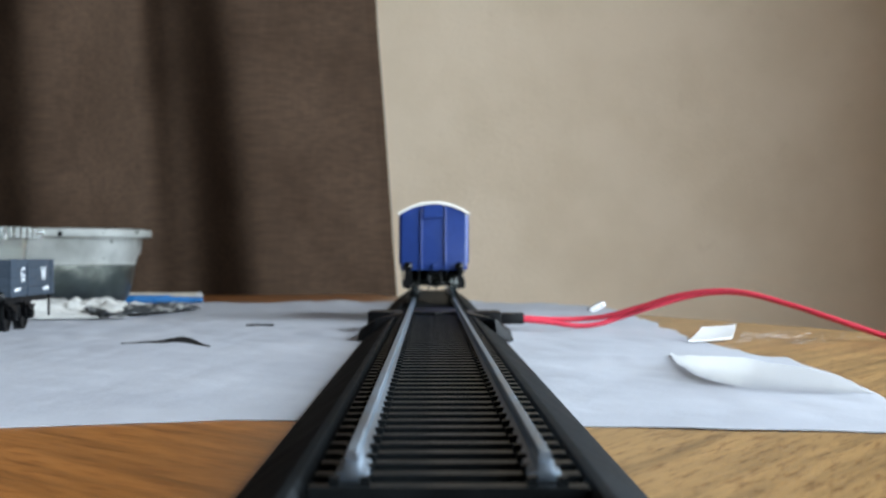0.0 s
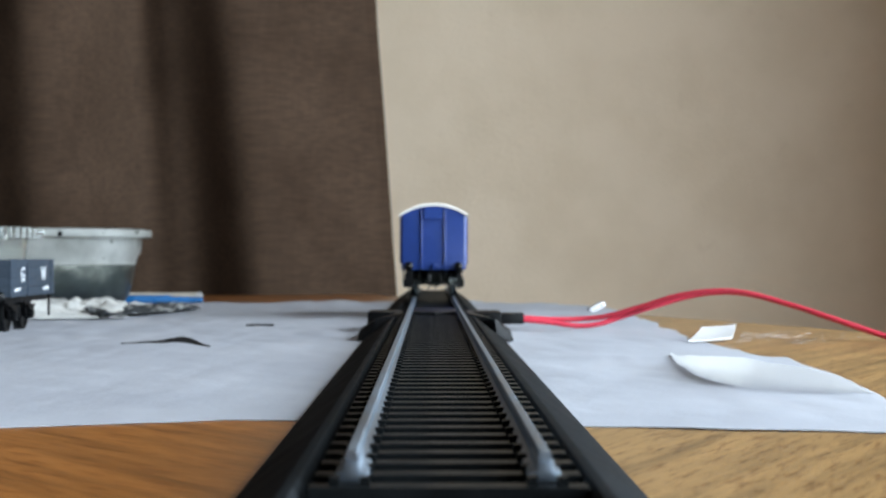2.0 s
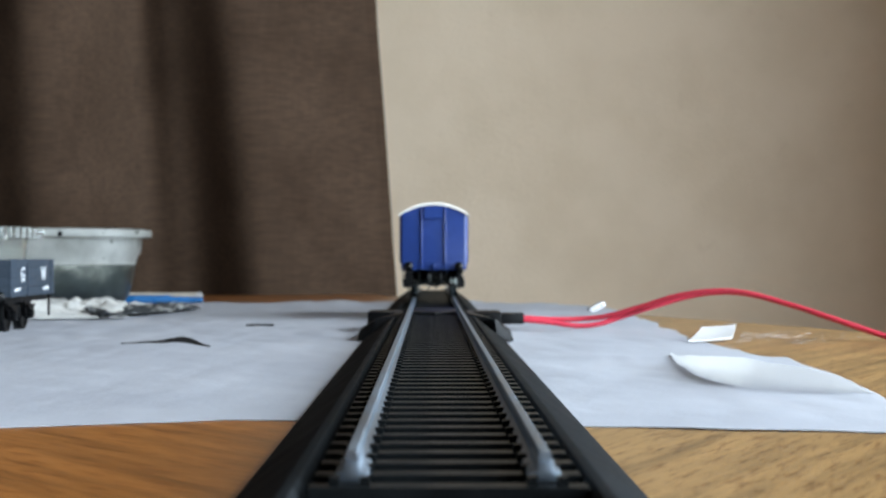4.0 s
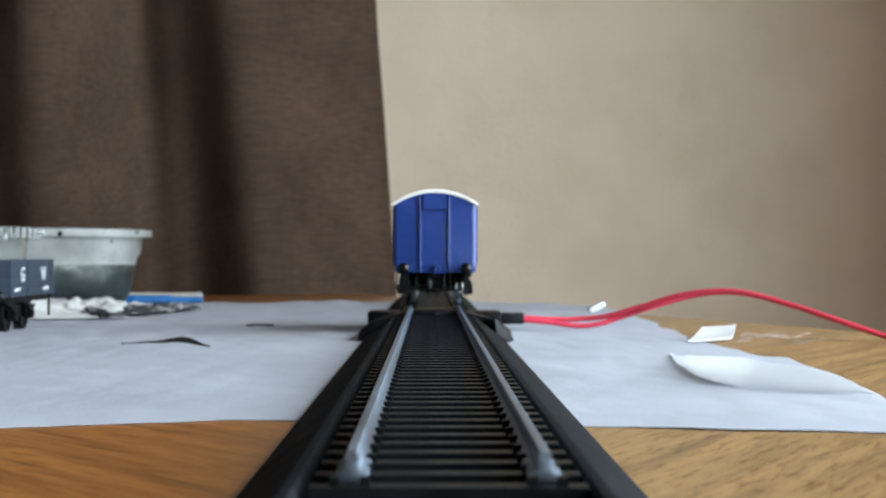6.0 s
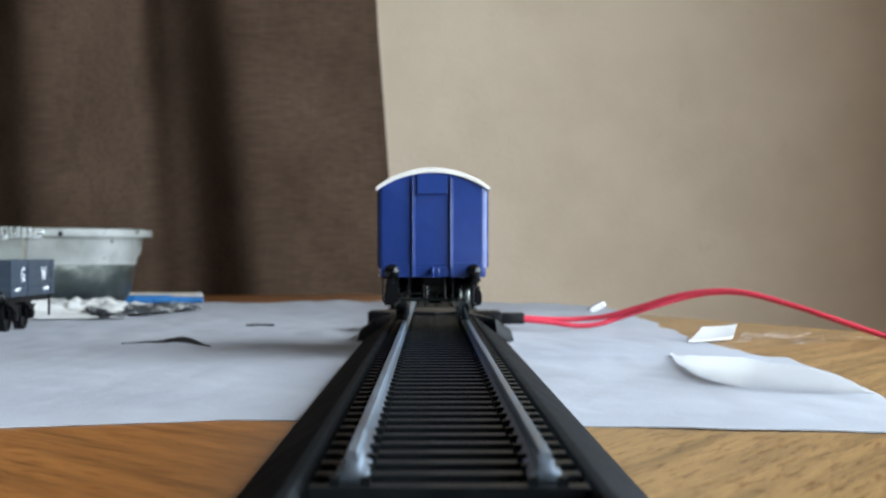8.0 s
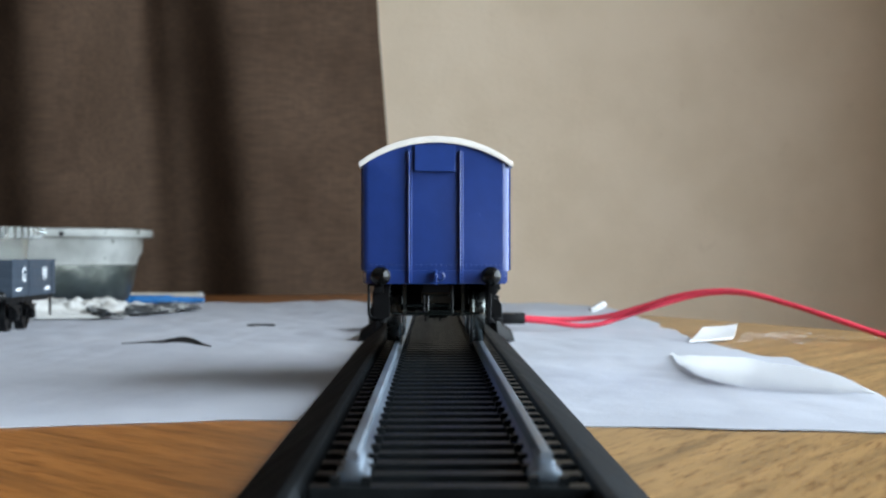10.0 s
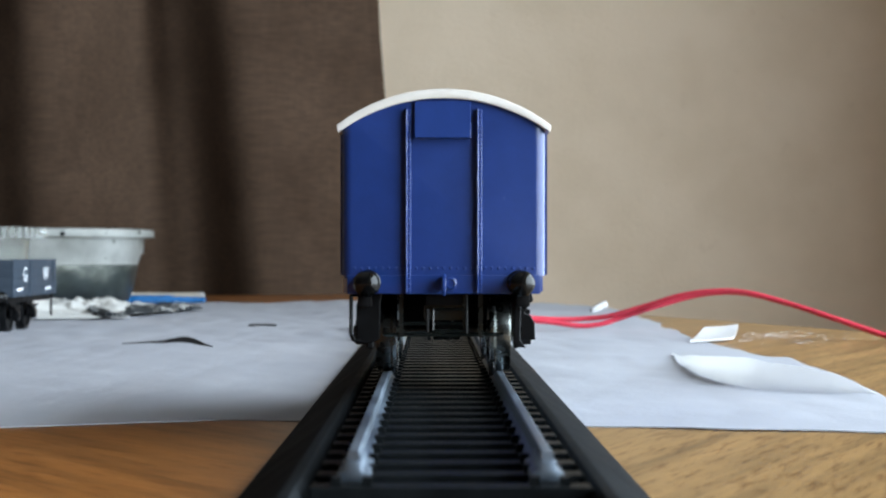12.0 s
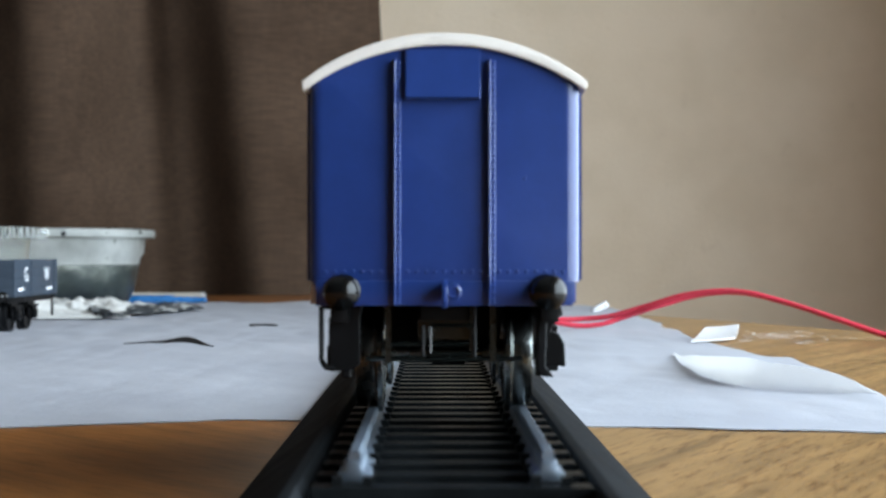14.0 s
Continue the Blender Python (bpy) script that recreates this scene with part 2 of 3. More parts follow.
def part(name, bm, material, parent=None, label="", bevel=0.0, smooth=35, segments=2):
    """Links a bmesh, drawn in millimetres, as one mesh object under its thing."""
    bmesh.ops.recalc_face_normals(bm, faces=bm.faces[:])
    if bevel:
        es = [e for e in bm.edges if len(e.link_faces) == 2 and e.calc_face_angle(0) > radians(30)]
        bmesh.ops.bevel(bm, geom=es, offset=bevel, segments=segments, affect="EDGES", profile=0.6, clamp_overlap=True)
    bmesh.ops.scale(bm, vec=(MM, MM, MM), verts=bm.verts[:])
    me = bpy.data.meshes.new(name)
    bm.to_mesh(me)
    bm.free()
    me.materials.append(material)
    for f in me.polygons:
        f.use_smooth = True
    me.set_sharp_from_angle(angle=radians(smooth))
    ob = new(name, me)
    if parent:
        ob.parent = parent
    if label:
        ob["label"] = label
    return ob


def boxes(name, dims, material, parent=None, label="", bevel=0.0):
    bm = bmesh.new()
    for d in dims:
        box(bm, *d)
    return part(name, bm, material, parent, label, bevel)


def thing(name, label, category, m=None, group="", kind=""):
    ob = tagged(new(name), label, category, group, kind)
    ob.empty_display_size = 0.01
    if m:
        ob.matrix_world = m
    return ob


def at(x, y, z, rx=0, ry=0, rz=0):
    return pose(x * MM, y * MM, z * MM, rx, ry, rz)


# ---- the room ----
def room():
    r, w, th = ROOM, WIN, 120
    x0, x1, y0, y1, z0, z1 = (r[k] for k in ("x0", "x1", "y0", "y1", "z0", "z1"))
    tagged(boxes("floor", [(x0, x1, y0, y1, z0 - 100, z0)], FLOOR), "dark brown carpeted floor", "floor", kind="structure")
    tagged(boxes("ceiling", [(x0, x1, y0, y1, z1, z1 + 100)], CEILING), "plain off-white painted ceiling", "ceiling", kind="structure")
    tagged(boxes("wall_north", [(x0 - th, x1 + th, y1, y1 + th, z0 - 100, z1 + 100)], WALL), "mottled beige painted plaster wall", "wall", kind="structure")
    tagged(boxes("wall_south", [(x0 - th, x1 + th, y0 - th, y0, z0 - 100, z1 + 100)], WALL_DARK), "plain dark brown wall added out of view", "wall", kind="structure")
    tagged(boxes("wall_west", [(x0 - th, x0, y0, y1, z0 - 100, z1 + 100)], WALL_DARK), "plain dark brown wall added out of view", "wall", kind="structure")
    bm = bmesh.new()
    for d in ((y0, w["y0"], z0 - 100, z1 + 100), (w["y1"], y1, z0 - 100, z1 + 100),
              (w["y0"], w["y1"], z0 - 100, w["z0"]), (w["y0"], w["y1"], w["z1"], z1 + 100)):
        box(bm, x1, x1 + th, *d)
    tagged(part("wall_east", bm, WALL), "beige painted wall with a window opening", "wall", kind="structure")
    win = thing("window_1", "white-painted window frame in the side wall", "window", kind="structure")
    a, b, c, d = w["y0"], w["y1"], w["z0"], w["z1"]
    boxes("window_frame", [(x1 + 60, x1 + 100, a, b, c, c + 45), (x1 + 60, x1 + 100, a, b, d - 45, d),
                           (x1 + 60, x1 + 100, a, a + 45, c + 45, d - 45), (x1 + 60, x1 + 100, b - 45, b, c + 45, d - 45)], FRAME_WHITE, win, bevel=3)


def curtain():
    """Folds seen from above, given as (x, depth) and drawn smooth; the free edge leans a little."""
    knots = [(-900, 10), (-800, -30), (-700, 12), (-600, -30), (-500, 14), (-440, 22), (-385, 6), (-335, -30), (-295, -18), (-252, 34),
             (-215, 6), (-165, -34), (-120, -30), (-80, -18), (-45, -8), (-30, -5)]
    line = spline([(x, d, 0) for x, d in knots], 8)
    bm = bmesh.new()

    def place(u, v):
        p = line[round(u * (len(line) - 1))]
        z = -640 + v * 2250
        lean = -0.072 * max(-200, min(z, 700)) * (0.35 + 0.65 * u)
        sway = 3 * math.sin(z / 170 + p.x / 60) * (0.4 + 0.6 * math.sin(p.x / 90) ** 2)
        ripple = 1.2 * noise.noise((p.x / 30, z / 55, 3))
        deep = 34 * ease((420 - z) / 420) * math.exp(-((p.x + 196) / 38) ** 2)
        return Vector((p.x + lean + 0.8 * noise.noise((z / 60, 1, 2)), 1440 + p.y + sway + ripple + deep, z))

    sheet(bm, len(line) - 1, 90, place, (0, -2.2, 0))
    ob = thing("curtain", "dark brown woven curtain hanging in deep soft folds", "curtain")
    part("cloth", bm, CLOTH, ob, smooth=80)
    bm = bmesh.new()
    n = 60

    def hem(u, v):
        p = place(1, v)
        return p + Vector((-9 + 10.0 * u, -1.4, 0))
    sheet(bm, 4, n, hem, (0, -1.0, 0))
    part("side_hem", bm, CLOTH, ob, "folded and stitched curtain edge", smooth=60)


def table():
    """A rectangular table turned a little against the track, its top in two veneered leaves."""
    ob = thing("table", "varnished oak table with a fine open grain", "table")
    far, seam = (-47, 1275), 1.65
    along, across = (0.309, -0.951), (-0.951, -0.309)
    L, W = 1560, 900

    def spot(a, c):
        return far[0] + a * along[0] + c * across[0], far[1] + a * along[1] + c * across[1]
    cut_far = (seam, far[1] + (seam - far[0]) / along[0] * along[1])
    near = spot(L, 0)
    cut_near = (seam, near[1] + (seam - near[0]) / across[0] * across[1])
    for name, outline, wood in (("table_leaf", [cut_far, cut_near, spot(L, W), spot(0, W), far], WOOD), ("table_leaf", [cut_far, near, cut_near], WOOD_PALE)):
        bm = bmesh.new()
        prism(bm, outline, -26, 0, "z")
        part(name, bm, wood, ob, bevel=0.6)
    for c in (70, W - 70):
        bm = bmesh.new()
        prism(bm, [spot(70, c - 11), spot(L - 70, c - 11), spot(L - 70, c + 11), spot(70, c + 11)], -110, -26.5, "z")
        part("apron", bm, WOOD, ob, bevel=1)
    for a in (50, L - 50):
        for c in (50, W - 50):
            bm = bmesh.new()
            prism(bm, [spot(a - 24, c - 24), spot(a + 24, c - 24), spot(a + 24, c + 24), spot(a - 24, c + 24)], -750, -26.5, "z")
            part("leg", bm, WOOD, ob, bevel=3)


def ease(s):
    s = max(0.0, min(1.0, s))
    return s * s * (3 - 2 * s)


def paper_height(x, y):
    """The lie of the paper on the table."""
    h = 0.5 + 0.6 * noise.noise((x / 60, y / 80, 0.3)) + 0.4 * noise.noise((x / 22, y / 35, 5))
    h += (0.5 + 0.0011 * max(0, y - 400)) * abs(noise.noise((x / 17 + y / 60, y / 48 - x / 50, 9))) + 0.25 * abs(noise.noise((x / 7, y / 20, 4)))
    h = max(0.25, h)
    # the far edge is ragged and lifts off the table
    h += 2.2 * ease((y - 925) / 70) * ease((x + 110) / 40) * abs(noise.noise((x / 34, y / 60, 2)))
    # a faint crease that leads to the turned-up edge
    h += 0.9 * math.exp(-((y - 447 - (52 - x) * 0.25) / 9) ** 2) * ease((x - 25) / 30)
    return h


def paper():
    def place(u, v):
        near = float(np.interp(-330 + 425 * u, [-330, -80, -27, 25, 45, 95], [262, 264, 283, 275, 271, 260])) + 3 * noise.noise((u * 20, 0, 0))
        far = 1000 + 25 * noise.noise((u * 7, 3, 0))
        y = near + (far - near) * v ** 1.5
        right = float(np.interp(y, [265, 289, 330, 368, 420, 492, 600, 680, 900, 1000], [80, 84, 90, 94, 95.5, 92, 89, 94, 98, 72])) + (1 if y < 450 else 3) * noise.noise((y / 45, 7, 1))
        x = -330 + (right + 330) * u
        settle = 0.25 + 0.75 * ease((y - near) / 22)
        return Vector((x, y, 0.22 + (paper_height(x, y) - 0.22) * settle))
    bm = bmesh.new()
    sheet(bm, 210, 190, place, (0, 0, 0.2))
    ob = tagged(part("paper_sheet", bm, PAPER, smooth=80), "large creased sheet of white paper lying on the table", "paper")
    # the edge that has turned up and stands towards the light
    foot = spline([(66, 456, 0.1), (64.6, 434, 1.3), (62.5, 385, 4.3), (65, 352, 5.8), (69.5, 343, 5.4), (75, 338.5, 4.8), (81, 334, 3.6), (86, 330, 1.2), (88.5, 328, 0.1)], 7)

    def flap(u, v):
        p = foot[round(u * (len(foot) - 1))]
        turn = 0.25 + 1.3 * v
        lift = max(0.1, p.z) * (math.cos(0.25) - math.cos(turn)) / (math.cos(0.25) - math.cos(1.55))
        side = 0.4 * p.z * (math.sin(turn) - math.sin(0.25))
        return Vector((p.x + side + 0.35 * noise.noise((u * 9, v * 2, 0)), p.y + 1.2 * side, paper_height(p.x, p.y) + 0.12 + lift))
    bm = bmesh.new()
    sheet(bm, len(foot) - 1, 14, flap, None)
    part("turned_edge", bm, THIN_PAPER, ob, "turned-up paper edge with daylight behind it", smooth=80)


# ---- the track ----
TRACK_X, RAIL_TOP, NEAR, FAR = 1.65, 10.4, 137, 1040


def track():
    ob = thing("model_track", "straight black model railway track on a moulded plastic bed", "model track", at(TRACK_X, 0, 0))
    half = [(22.8, 1.0), (22.2, 2.2), (14.4, 7.9), (13.3, 8.0), (12.9, 7.25), (12.6, 5.6), (0, 5.6)]
    outline = [(x - 0.35, z) for x, z in half] + [(-x - 0.35, z) for x, z in half[-2::-1]] + [(-22.0, 0.9), (21.3, 0.9)]
    cuts = [NEAR, 606, FAR]
    for a, b in zip(cuts, cuts[1:]):
        bm = bmesh.new()
        prism(bm, outline, a + 0.15, b - 0.15)
        part("track_bed", bm, TRACK_BLACK, ob, bevel=0.25)
    rail = [(-1.05, 7.85), (1.05, 7.85), (1.05, 8.2), (0.3, 8.5), (0.3, 9.5), (0.55, 9.75), (0.55, 10.25), (0.4, 10.4),
            (-0.4, 10.4), (-0.55, 10.25), (-0.55, 9.75), (-0.3, 9.5), (-0.3, 8.5), (-1.05, 8.2)]
    for s in (-1, 1):
        for a, b in zip(cuts, cuts[1:]):
            bm = bmesh.new()
            prism(bm, [(x + s * 8.8, z) for x, z in rail], a + 12.5 if a == NEAR else a + 0.2, b - 0.2)
            part("rail", bm, STEEL, ob, "bright steel running rail")
    for s in (-1, 1):
        for y in (NEAR + 12, 606):
            joiner = [(-1.5, 7.7), (1.5, 7.7), (1.5, 8.5), (0.75, 8.75), (0.7, 9.6), (-0.7, 9.6), (-0.75, 8.75), (-1.5, 8.5)]
            bm = bmesh.new()
            prism(bm, [(x + s * 8.8, z) for x, z in joiner], y - (0 if y < 200 else 8), y + (11 if y < 200 else 8))
            part("rail_joiner", bm, STEEL, ob, "folded metal rail joiner", bevel=0.12)
    # sleepers, each with two rail chairs
    bm = bmesh.new()
    prism(bm, [(-12.5, -1.7), (12.5, -1.7), (12.5, 1.7), (-12.5, 1.7)], 5.62, 7.8, "z")
    first = part("sleeper", bm, SLEEPER, ob, bevel=0.15, segments=1)
    bm = bmesh.new()
    for s in (-1, 1):
        for k in (-1, 1):
            box(bm, s * 8.8 + k * 1.35 - 0.45, s * 8.8 + k * 1.35 + 0.45, -0.8, 0.8, 7.8, 8.6)
    chairs = part("rail_chair", bm, SLEEPER, first)
    y, k = NEAR + 9.5, 0
    while y < FAR - 3:
        if k == 0:
            first.location.y = y * MM
        else:
            o = new("sleeper", first.data)
            o.parent, o.location = ob, (0, y * MM, 0)
            c = new("rail_chair", chairs.data)
            c.parent = o
        y, k = y + 8.5, k + 1
    return ob


def power_clip():
    ob = thing("power_clip", "black plastic power feed clipped across the track", "power clip", at(TRACK_X, 0, 0))
    for s in (-1, 1):
        bm = bmesh.new()
        prism(bm, [(s * 20, 530), (s * 25.6, 536), (s * 26.2, 560), (s * 24.0, 604), (s * 12, 612), (s * 12, 575)], 1.0, 6.2, "z")
        for v in bm.verts:
            if v.co.z > 3:
                v.co.z = 4.2 if abs(v.co.x) > 22 else 8.6
                v.co.x *= 0.96
        part("side_wing", bm, BLACK, ob, bevel=0.4)
        boxes("side_box", [(min(s * 12.5, s * 24.6), max(s * 12.5, s * 24.6), 606, 632, 1.0, 8.1)], BLACK, ob, bevel=0.5)
    bm = bmesh.new()
    prism(bm, [(-7.6, 588), (0, 578), (7.6, 588), (7.6, 634), (-7.6, 634)], 7.0, 8.9, "z")
    part("centre_block", bm, BLACK, ob, bevel=0.4)
    bm = bmesh.new()
    prism(bm, [(24.6, 611), (33.3, 612), (33.3, 619), (24.6, 620)], 3.4, 7.5, "z")
    part("plug", bm, BLACK, ob, "black plug with red wires", bevel=0.5)


def wires():
    """Two red wires that leave the plug, rise in a loop and run down to the table."""
    ob = thing("wire_pair", "pair of glossy red insulated wires from the plug", "cable")
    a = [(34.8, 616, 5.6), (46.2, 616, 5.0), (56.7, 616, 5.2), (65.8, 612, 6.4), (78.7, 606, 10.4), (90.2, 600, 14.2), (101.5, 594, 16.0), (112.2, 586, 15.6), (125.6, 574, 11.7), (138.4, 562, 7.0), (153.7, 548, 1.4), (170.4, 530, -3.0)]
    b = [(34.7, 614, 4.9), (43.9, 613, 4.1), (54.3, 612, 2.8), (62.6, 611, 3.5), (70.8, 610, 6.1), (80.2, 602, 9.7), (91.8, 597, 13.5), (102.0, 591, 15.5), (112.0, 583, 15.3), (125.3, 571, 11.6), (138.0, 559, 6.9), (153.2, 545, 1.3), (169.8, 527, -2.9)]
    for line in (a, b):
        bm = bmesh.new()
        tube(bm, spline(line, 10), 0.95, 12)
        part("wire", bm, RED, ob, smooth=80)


# ---- the blue van ----
VAN_LEN, OVERHANG, BASE = 76, 17, 42


def arch(half, rise, n=14, z=0.0):
    r = (half * half + rise * rise) / (2 * rise)
    return [(half * (1 - 2 * i / n), z + math.sqrt(r * r - (half * (1 - 2 * i / n)) ** 2) - (r - rise)) for i in range(n + 1)]


def wheelset(parent, y, radius=6.3, metal=None):
    bm = bmesh.new()
    lathe(bm, [(0, -12.6), (0.5, -12.2), (1.0, -11), (1.0, -1.6), (1.5, -1.5), (1.5, 2.6), (1.0, 2.7), (1.0, 11), (0.5, 12.2), (0, 12.6)], 12, "x")
    axle = part("axle", bm, metal or WHEEL, parent, "dark metal axle")
    axle.location = (0, y * MM, radius * MM)
    for s in (-1, 1):
        bm = bmesh.new()
        prof = [(0, 10.4), (1.6, 10.4), (1.7, 9.7), (4.9, 9.6), (5.2, 10.2), (radius - 0.1, 10.25), (radius, 10.0), (radius + 0.05, 8.1),
                (radius + 0.75, 7.7), (radius + 0.8, 7.2), (radius - 0.8, 7.0), (5.0, 7.4), (1.7, 7.4), (1.6, 6.8), (0, 6.8)]
        lathe(bm, [(r, s * h) for r, h in prof], 40, "x")
        part("wheel", bm, metal or WHEEL, axle, "dark metal flanged wheel")
    return axle


def running_gear(ob, length, overhang, base, zf, side=11.9):
    """Solebars, axle guards with springs and axleboxes, and brake gear."""
    for s in (-1, 1):
        boxes("solebar", [(min(s * 10.6, s * 12.6), max(s * 10.6, s * 12.6), 1.2, length - 1.2, zf - 2.2, zf)], BLACK, ob, bevel=0.2)
        for y in (overhang, overhang + base):
            bm = bmesh.new()
            prism(bm, [(y - 5.6, zf - 2), (y + 5.6, zf - 2), (y + 2.4, 4.6), (y + 1.6, 3.6), (y - 1.6, 3.6), (y - 2.4, 4.6)],
                  *sorted((s * 10.9, s * 11.6)), "x")
            guard = part("axle_guard", bm, BLACK, ob, bevel=0.1, segments=1)
            bm = bmesh.new()
            box(bm, *sorted((s * 11.6, s * 13.6)), y - 2.0, y + 2.0, 4.2, 8.0)
            box(bm, *sorted((s * 11.6, s * 13.9)), y - 1.3, y + 1.3, 4.8, 7.2)
            part("axlebox", bm, BLACK, guard, bevel=0.25)
            bm = bmesh.new()
            for k in range(4):
                box(bm, *sorted((s * 11.6, s * 13.2)), y - 6.2 + 1.2 * k, y + 6.2 - 1.2 * k, 9.3 - 0.42 * k, 9.68 - 0.42 * k)
            part("leaf_spring", bm, BLACK, guard)
    mid = overhang + base / 2
    for s in (-1, 1):
        for k in (-1, 1):
            y = overhang + base / 2 + k * (base / 2 - 7.6)
            bm = bmesh.new()
            prism(bm, [(y - 0.9, 4), (y + 0.9, 4), (y + 0.9, 9), (y + 0.3, zf), (y - 0.3, zf), (y - 0.9, 9)], *sorted((s * 7.6, s * 9.2)), "x")
            part("brake_shoe", bm, BLACK, ob, bevel=0.15, segments=1)
    bm = bmesh.new()
    tube(bm, [(-11, mid, 6.5), (11, mid, 6.5)], 0.5, 8)
    for x in (-3.4, 3.0):
        tube(bm, [(x, mid - 13, 6.6), (x, mid + 13, 6.6)], 0.35, 6)
        box(bm, x - 0.35, x + 0.35, mid - 0.6, mid + 0.6, 6.2, zf)
    part("brake_rigging", bm, BLACK, ob)


def buffer(parent, x, y, z, way):
    bm = bmesh.new()
    lathe(bm, [(0, 0), (1.9, 0), (1.9, way * 0.7), (1.35, way * 1.0), (1.2, way * 3.6), (0.75, way * 3.8), (0.75, way * 5.0), (1.2, way * 5.3),
               (1.85, way * 5.5), (1.9, way * 5.8), (1.55, way * 6.3), (0.9, way * 6.65), (0, way * 6.75)], 24, "y", (x, y, z))
    return part("buffer", bm, GLOSS, parent, "black domed buffer", smooth=50)


def van():
    ob = thing("model_van", "blue model railway van with a white arched roof", "model wagon")
    L, hw, hr, z0, ze = VAN_LEN, 14.85, 15.6, 12.35, 36.3
    # body with bevelled corners under an arched top
    bm = bmesh.new()
    prism(bm, [(-hw, z0 + 2.6), (hw, z0 + 2.6)] + arch(hw, 4.55, 16, ze), 0, L)
    bmesh.ops.bevel(bm, geom=[e for e in bm.edges if abs(e.verts[0].co.z - e.verts[1].co.z) > 15], offset=1.5, segments=4, profile=0.5, affect="EDGES")
    for x in range(-13, 14, 1):
        if abs(abs(x) - 5) > 0.7:
            rivet(bm, x, 0, 16.1, 0.25)
    rivet(bm, 8.8, 0, 26.3, 0.2)
    body = part("body", bm, BLUE, ob, smooth=40)
    boxes("headstock", [(-14.1, 14.1, -0.12, 1.2, z0, z0 + 2.75)], BLUE, ob, bevel=0.15)
    boxes("headstock", [(-14.1, 14.1, L - 1.2, L + 0.12, z0, z0 + 2.75)], BLUE, ob, bevel=0.15)
    for s in (-1, 1):
        boxes("side_rail", [(min(s * 12.9, s * 14.5), max(s * 12.9, s * 14.5), 1.25, L - 1.25, z0 + 0.3, z0 + 2.7)], BLUE, ob, bevel=0.15)
        # sliding door and its framing on each side
        bm = bmesh.new()
        box(bm, *sorted((s * (hw - 0.1), s * (hw + 0.45))), L / 2 - 11, L / 2 + 11, z0 + 3, ze - 1.5)
        door = part("side_door", bm, BLUE, ob, bevel=0.12, segments=1)
        boxes("door_bar", [(*sorted((s * (hw + 0.4), s * (hw + 0.85))), L / 2 - 12, L / 2 + 12, 22.5, 23.2)], BLUE, door)
        for y in (2.1, 9, 17, L - 17, L - 9, L - 2.1):
            boxes("side_strap", [(*sorted((s * (hw - 0.1), s * (hw + 0.3))), y - 0.45, y + 0.45, z0 + 2.8, ze - 0.6)], BLUE, ob)
    # roof: a curved shell that overhangs the ends
    up, low = arch(hr, 5.3, 20, 36.9), arch(hr - 0.15, 5.0, 20, 35.85)
    bm = bmesh.new()
    prism(bm, up + low[::-1], -0.85, L + 0.85)
    part("roof", bm, ROOF_WHITE, ob, "white arched roof", bevel=0.18, smooth=40)
    # end framing: two riveted posts and a ventilator on each end
    for e, way in ((0, -1), (L, 1)):
        for x in (-5.4, 4.95):
            bm = bmesh.new()
            ys = sorted((e - way * 0.05, e + way * 1.15))
            box(bm, x - 0.22, x + 0.12, *ys, z0 + 0.05, 39.3)
            box(bm, x - 0.22, x + 0.62, *sorted((e - way * 0.05, e + way * 0.4)), z0 + 0.05, 39.3)
            post = part("end_post", bm, BLUE, ob, "riveted blue end post", bevel=0.17, segments=1)
            bm = bmesh.new()
            for k in range(37):
                rivet(bm, x + 0.36, e + way * 0.39, 13.0 + k * 0.72, 0.25, "y", way)
            part("riveted_seam", bm, BLUE, post)
        bm = bmesh.new()
        prism(bm, [(e - way * 0.05, 40.4), (e + way * 0.55, 40.4), (e + way * 1.35, 35.0), (e - way * 0.05, 35.0)], -4.3, 3.9, "x")
        part("ventilator", bm, BLUE, ob, "blue hooded end ventilator", bevel=0.1, segments=1)
        for x in (-11.05, 11.05):
            buffer(ob, x, e + way * 0.1, 13.95, way)
        bm = bmesh.new()
        lathe(bm, [(0, e), (0.95, e), (0.9, e + way * 0.7), (0.6, e + way * 0.85), (0.55, e + way * 0.6), (0, e + way * 0.6)], 18, "y", (1.0, 0, 13.9))
        part("coupling_plate", bm, BLUE, ob)
        bm = bmesh.new()
        pts = [(e, 13.2), (e + way * 1.8, 13.0), (e + way * 2.9, 12.1), (e + way * 3.4, 12.9), (e + way * 3.2, 14.3), (e + way * 2.0, 15.3), (e, 14.8)]
        prism(bm, pts if way > 0 else pts[::-1], -0.28, 0.28, "x")
        part("coupling_hook", bm, BLUE, ob, "blue coupling hook", bevel=0.1, segments=1)
    running_gear(ob, L, OVERHANG, BASE, z0 + 0.3)
    # brake lever with its guard on one side, step and lever hanger on the other
    bm = bmesh.new()
    for a, b in (((-13.6, 2.0, 12.2), (-13.6, 2.0, 6.4)), ((-13.6, 2.0, 6.4), (-13.2, 2.2, 5.5)), ((-13.2, 2.2, 5.5), (-12.2, 2.4, 5.3)), ((-13.6, 2.0, 12.2), (-12.2, 2.0, 12.2))):
        tube(bm, [a, b], 0.32, 6)
    part("lever_guard", bm, BLACK, ob)
    bm = bmesh.new()
    prism(bm, [(-12.9, 5.0), (-10.8, 5.0), (-9.4, 5.6), (-9.4, 11), (-9.0, 12.6), (-12.2, 12.6), (-12.2, 11.2), (-12.9, 11)], 3.2, 5.0)
